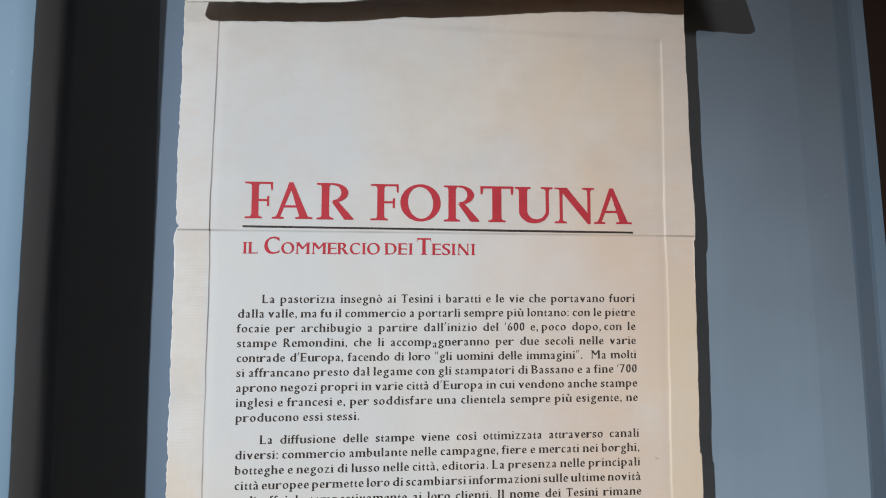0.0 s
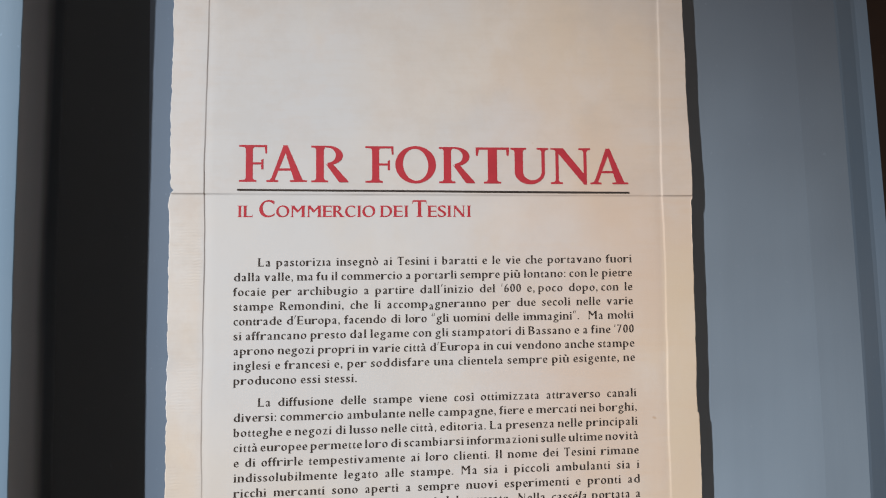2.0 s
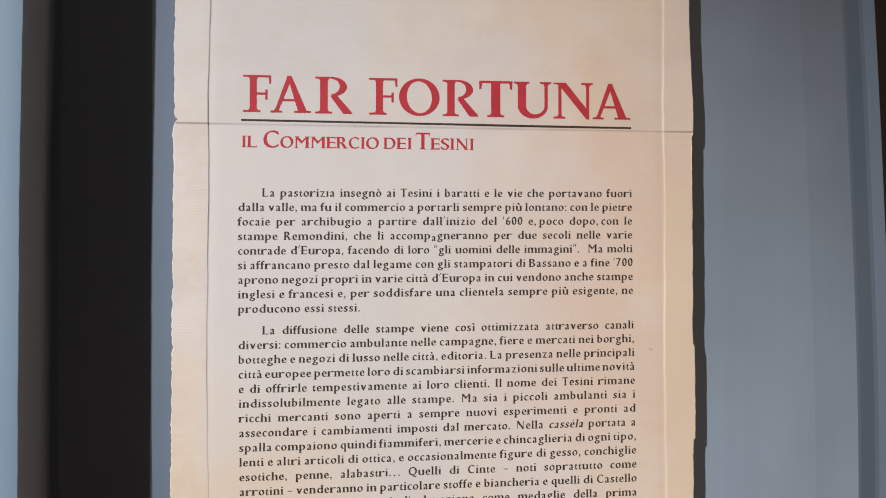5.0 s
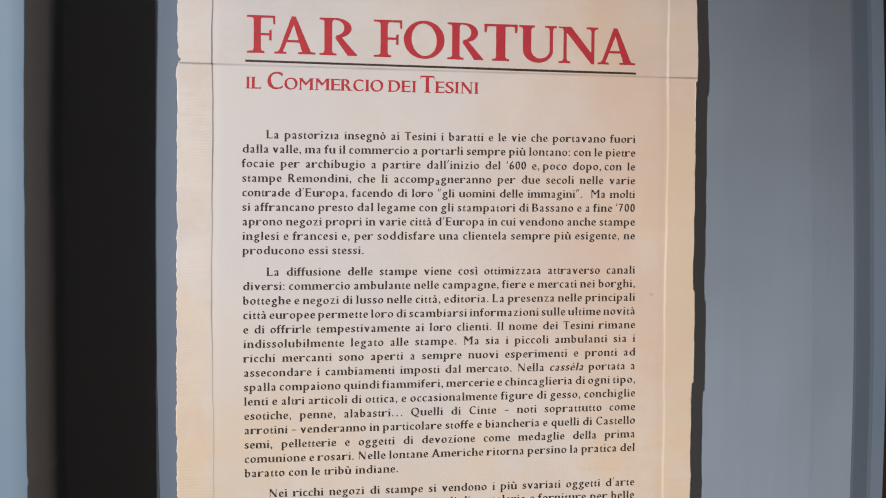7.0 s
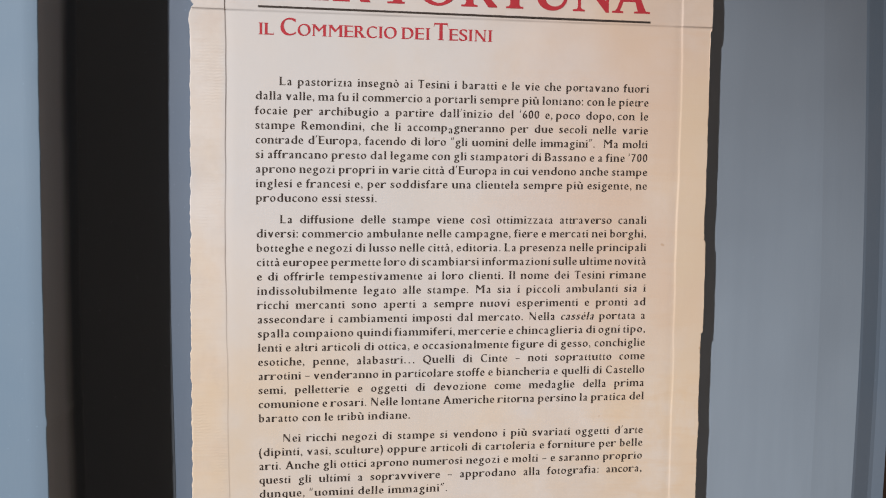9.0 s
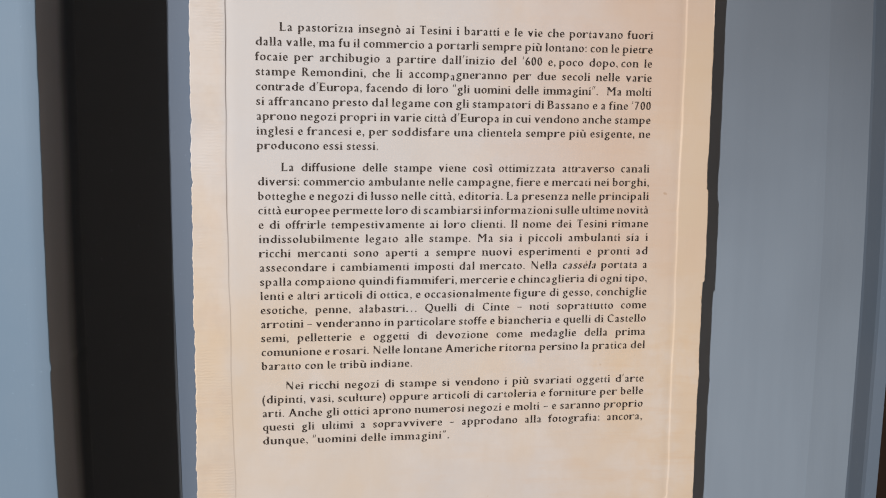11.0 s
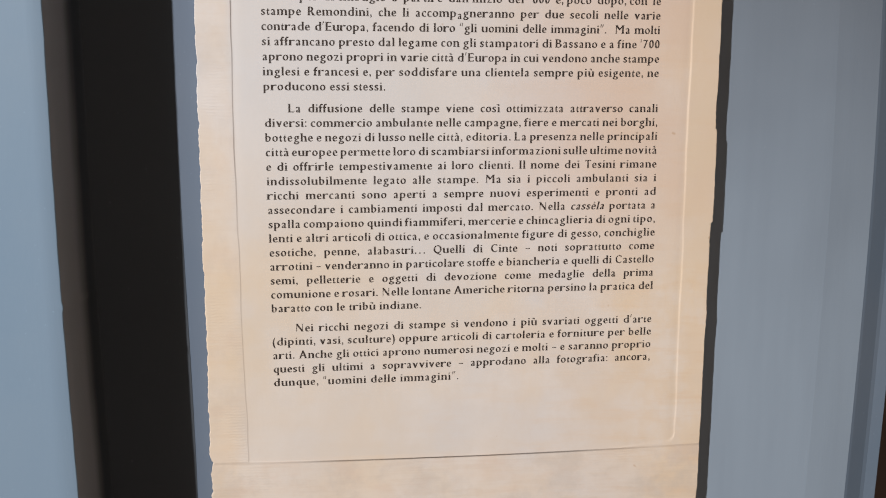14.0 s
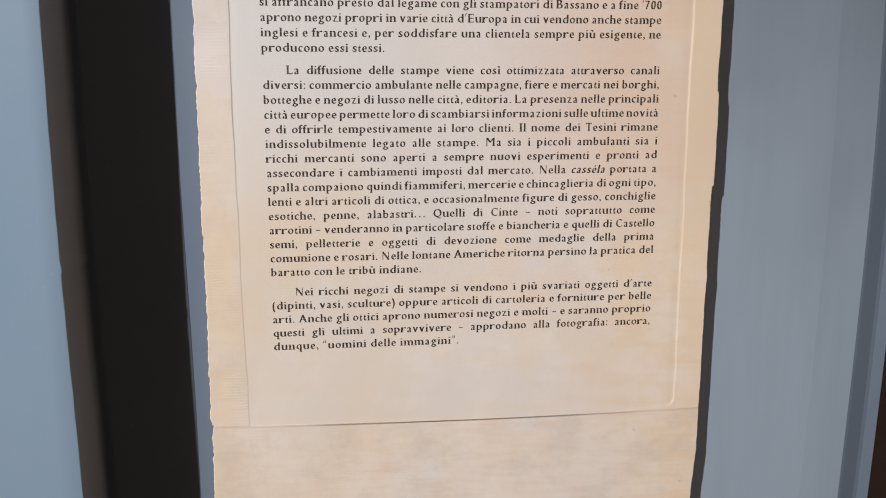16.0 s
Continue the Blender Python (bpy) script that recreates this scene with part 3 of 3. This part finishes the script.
def set_line(name, runs, x0, x1, z0, z1, material, parent, label="", big=False, track=0.0):
    """One line of letters from x0 to x1 (x1 None: at its own width), base line from z0 to z1. runs: (text, em, slant, drop) in turn."""
    cells = []
    for text, em, slant, drop in runs:
        cells += [(ch, em, slant, drop) for ch in text]
    natural = sum(glyph(ch, big)[2] * em for ch, em, *_ in cells)
    letters, spaces = sum(c[0] != " " for c in cells) - 1, sum(c[0] == " " for c in cells)
    if track is None:      # display lines: the slack goes between all letters
        gap = (x1 - x0 - natural) / (letters + spaces)
        extra = 0.0
    else:                  # justified lines: even tracking, the rest between the words
        gap = track * runs[0][1]
        extra = (x1 - x0 - natural - gap * (letters + spaces)) / max(1, spaces)
    verts, faces, x = [], [], x0
    end = x1 if x1 is not None else x0 + natural
    for i, (ch, em, slant, drop) in enumerate(cells):
        pts, tris, advance = glyph(ch, big)
        base = len(verts)
        for px, py in pts:
            gx = x + (px + slant * py) * em
            if not big:        # letters move right towards the middle, to fit the camera's view
                gx += 0.0012 * (1 - (gx / 0.1905) ** 2)
            gz = z0 + (z1 - z0) * (gx - x0) / max(1e-6, end - x0) + (py + drop) * em
            verts.append((gx, ink_y(gx, gz), gz))
        faces += [tuple(base + v for v in f) for f in tris]
        x += advance * em + gap + (extra if ch == " " else 0.0)
    return part(name, mesh_of(name, verts, faces, material), parent, label)


class Capital:
    """One display capital, cap height 1, built up of stems, slab serifs, bars and swelling bowls."""

    def __init__(self):
        self.pts, self.faces, self.layer = [], [], []

    def plate(self, *corners):
        n = len(self.pts)
        area = sum(a[0] * b[1] - b[0] * a[1] for a, b in zip(corners, corners[1:] + corners[:1]))
        ids = tuple(range(n, n + len(corners)))
        self.faces.append(ids if area > 0 else ids[::-1])
        self.pts += corners
        self.layer += [len(self.faces)] * len(corners)

    def stem(self, l, r, low=0.0, high=1.0):
        self.plate((l, low), (r, low), (r, high), (l, high))

    def slab(self, l, r, y, up, inner_l, inner_r):
        """A thin serif that is bracketed into its stem."""
        self.plate((l, y), (r, y), (r, y + up * 0.048), (inner_r + 0.03, y + up * 0.060), (inner_r, y + up * 0.11), (inner_l, y + up * 0.11), (inner_l - 0.03, y + up * 0.060), (l, y + up * 0.048))

    def bowl(self, outer, inner, start, end, lean=0.0):
        """A curved stroke between two ellipses (x, y, rx, ry); the inner one leans."""
        n = 40
        rim = []
        for (cx, cy, rx, ry), tilt in ((outer, 0.0), (inner, lean)):
            turns = [start + (end - start) * i / n for i in range(n + 1)]
            rim.append([(cx + rx * math.cos(t) * math.cos(tilt) - ry * math.sin(t) * math.sin(tilt), cy + rx * math.cos(t) * math.sin(tilt) + ry * math.sin(t) * math.cos(tilt)) for t in turns])
        for i in range(n):
            self.plate(rim[0][i], rim[0][i + 1], rim[1][i + 1], rim[1][i])


def capital(ch):
    c = Capital()
    if ch == "F":
        c.stem(0.18, 0.37)
        c.slab(0.0, 0.465, 0.0, 1, 0.18, 0.37)
        c.slab(0.0, 0.42, 1.0, -1, 0.18, 0.37)
        c.plate((0.34, 0.940), (0.755, 0.940), (0.755, 1.0), (0.34, 1.0))
        c.plate((0.755, 1.0), (0.690, 0.955), (0.708, 0.77), (0.755, 0.77))
        c.plate((0.35, 0.470), (0.64, 0.470), (0.64, 0.530), (0.35, 0.530))
        c.plate((0.596, 0.34), (0.658, 0.34), (0.658, 0.62), (0.596, 0.60))
    elif ch == "A":
        c.plate((0.445, 1.0), (0.565, 1.0), (0.995, 0.0), (0.755, 0.0))
        c.plate((0.095, 0.0), (0.200, 0.0), (0.530, 0.83), (0.472, 0.985), (0.447, 0.975))
        c.plate((0.24, 0.308), (0.69, 0.308), (0.67, 0.372), (0.26, 0.372))
        c.slab(0.0, 0.32, 0.0, 1, 0.125, 0.19)
        c.slab(0.63, 1.09, 0.0, 1, 0.785, 0.945)
    elif ch == "R":
        c.stem(0.13, 0.335)
        c.slab(0.0, 0.45, 0.0, 1, 0.13, 0.335)
        c.slab(0.0, 0.36, 1.0, -1, 0.13, 0.335)
        c.plate((0.32, 0.95), (0.46, 0.955), (0.46, 1.0), (0.32, 1.0))
        c.bowl((0.44, 0.735, 0.405, 0.265), (0.43, 0.740, 0.225, 0.205), math.pi / 2, -math.pi / 2)
        c.plate((0.385, 0.505), (0.44, 0.47), (0.575, 0.50), (0.985, 0.035), (0.99, 0.0), (0.745, 0.0))
    elif ch == "O":
        c.bowl((0.5425, 0.5, 0.5425, 0.515), (0.5425, 0.5, 0.335, 0.440), 0.0, 2 * math.pi, 0.13)
    elif ch == "T":
        c.stem(0.315, 0.56)
        c.slab(0.21, 0.665, 0.0, 1, 0.315, 0.56)
        c.plate((0.0, 0.935), (0.885, 0.935), (0.885, 1.0), (0.0, 1.0))
        c.plate((0.0, 0.95), (0.005, 0.77), (0.058, 0.77), (0.085, 0.95))
        c.plate((0.885, 0.95), (0.870, 0.77), (0.818, 0.77), (0.800, 0.95))
    elif ch == "U":
        c.stem(0.105, 0.325, 0.33)
        c.stem(0.812, 0.900, 0.33)
        c.slab(0.0, 0.415, 1.0, -1, 0.105, 0.325)
        c.slab(0.69, 1.0, 1.0, -1, 0.812, 0.900)
        c.bowl((0.5025, 0.33, 0.3975, 0.345), (0.5685, 0.33, 0.2435, 0.228), math.pi, 2 * math.pi)
    elif ch == "N":
        c.stem(0.13, 0.212)
        c.stem(0.868, 0.950)
        c.slab(0.0, 0.315, 0.0, 1, 0.13, 0.212)
        c.slab(0.74, 1.05, 1.0, -1, 0.868, 0.950)
        c.plate((0.13, 1.0), (0.330, 1.0), (0.950, 0.19), (0.950, -0.015), (0.875, -0.015), (0.13, 0.95))
        c.plate((0.0, 1.0), (0.30, 1.0), (0.22, 0.94), (0.14, 0.90), (0.10, 0.955), (0.0, 0.962))
    return c


def set_letter(ch, x0, x1, z, tall, material, parent):
    """One display letter, drawn out to stand between x0 and x1."""
    c = capital(ch)
    lo, hi = min(p[0] for p in c.pts), max(p[0] for p in c.pts)
    verts = []
    for (px, py), k in zip(c.pts, c.layer):
        x, h = x0 + (x1 - x0) * (px - lo) / (hi - lo), z + py * tall
        verts.append((x, ink_y(x, h) - 0.000002 * k, h))
    return part("letter", mesh_of("letter", verts, c.faces, material), parent)


title = tagged(part("title", None, scroll), "crimson serif capitals of the title")
for ch, a, b in (("F", -0.1872, -0.1611), ("A", -0.1617, -0.1236), ("R", -0.1197, -0.0846), ("F", -0.0685, -0.0416), ("O", -0.0400, -0.0010), ("R", 0.0019, 0.0365),
                 ("T", 0.0375, 0.0701), ("U", 0.0714, 0.1085), ("N", 0.1104, 0.1496), ("A", 0.1492, 0.1868)):
    set_letter(ch, a, b, 1.5091 - 0.0070 * (a + 0.1865), 0.0352, RED, title)
rule = box("title_rule", -0.1888, 0.1875, -0.0004, 0.0006, 1.4992, 1.5009, BLACK)
rule.transform(Matrix(((1, 0, 0, 0), (0, 1, 0, 0), (-0.0080, 0, 1, 0), (0, 0, 0, 1))))
part("title_rule", rule, title, "thin black rule under the title")
set_line("subtitle", [("IL ", 0.0160, 0, 0), ("C", 0.0236, 0, 0), ("OMMERCIO DEI", 0.0160, 0, 0), (" ", 0.010, 0, 0), ("T", 0.0236, 0, 0), ("ESINI", 0.0160, 0, 0)],
         -0.1890, 0.0330, 1.4757, 1.4754, RED, scroll, "crimson small-capital subtitle", True, None)

EM, LEAD = 0.0115, 0.01372
# base line of the first line, end of the last one, letter spacing of the justified lines in thousandths of the em
PARAGRAPHS = [
    (1.4290, -0.0775, (3, 3, 8, 4, -11, 11, 2, 15), [
        "La pastorizıa insegnò ai Tesini i baratti e le vie che portavano fuori",
        "dalla valle, ma fu il commercio a portarli sempre più lontano: con le pietre",
        "focaie per archibugio a partire dall’inizio del ‘600 e,\u2009poco dopo,\u2009con le",
        "stampe Remondini, che li accomp|a|gneranno per due secoli nelle varie",
        "contrade d’Europa, facendo di loro “gli uomini delle immagini”.  Ma molti",
        "si affrancano presto dal legame con gli stampatori di Bassano e a fine ‘700",
        "aprono negozi propri in varie città d’Europa in cui vendono anche stampe",
        "inglesi e francesi e, per soddisfare una clientela sempre più esigente, ne",
        "producono essi stessi."]),
    (1.2990, -0.0435, (-1, 7, 10, 15, 12, 18, 13, 6, 14, 11, 7, 4, 1, 8), [
        "La diffusione delle stampe viene così ottimizzata attraverso canali",
        "diversi: commercio ambulante nelle campagne, fiere e mercati nei borghi,",
        "botteghe e negozi di lusso nelle città, editoria. La presenza nelle principali",
        "città europee permette loro di scambiarsi informazioni sulle ultime novità",
        "e di offrirle tempestivamente ai loro clienti. Il nome dei Tesini rimane",
        "indissolubilmente legato alle stampe. Ma sia i piccoli ambulanti sia i",
        "ricchi mercanti sono aperti a sempre nuovi esperimenti e pronti ad",
        "assecondare i cambiamenti imposti dal mercato. Nella /casséla/ portata a",
        "spalla compaiono quindi fiammiferi, mercerie e chincaglieria di ogni tipo,",
        "lenti e altri articoli di ottica, e occasionalmente figure di gesso, conchiglie",
        "esotiche, penne, alabastri… Quelli di Cinte – noti soprattutto come",
        "arrotini – venderanno in particolare stoffe e biancheria e quelli di Castello",
        "semi, pelletterie e oggetti di devozione come medaglie della prima",
        "comunione e rosari. Nelle lontane Americhe ritorna persino la pratica del",
        "baratto con le tribù indiane."]),
    (1.0874, -0.0060, (0, 11, 6, -1), [
        "Nei ricchi negozi di stampe si vendono i più svariati oggetti d’arte",
        "(dipinti, vasi, sculture) oppure articoli di cartoleria e forniture per belle",
        "arti. Anche gli ottici aprono numerosi negozi e molti – e saranno proprio",
        "questi gli ultimi a sopravvivere – approdano alla fotografia: ancora,",
        "dunque, “uomini delle immagini”."]),
]


def runs_of(line):
    if "|" in line:
        a, b, c = line.split("|")
        return [(a, EM, 0, 0), (b, EM * 0.92, 0, -0.16), (c, EM, 0, 0)]
    if "/" in line:
        a, b, c = line.split("/")
        return [(a, EM, 0, 0), (b, EM * 0.98, 0.22, 0), (c, EM, 0, 0)]
    return [(line, EM, 0, 0)]


for top, last_end, spacing, lines in PARAGRAPHS:
    block = tagged(part("paragraph", None, scroll), "justified paragraph in small black serif type")
    for i, line in enumerate(lines):
        z, last = top - LEAD * i, i == len(lines) - 1
        left = -0.1919 + 0.0030 * step(1.40, 1.04, z) + (0.0219 if i == 0 else 0.0)
        right = last_end if last else 0.1885 + 0.0034 * step(1.43, 1.12, z)
        climb = (0.0018 + 0.012 * (1.43 - z) if z > 1.095 else 0.0046 + 0.040 * (1.088 - z)) * (right - left) / 0.381
        set_line("text_line", runs_of(line), left, right, z, z + climb, BLACK, block, "", False, None if last else spacing[i] / 1000)

bpy.data.objects.remove(font_ob)
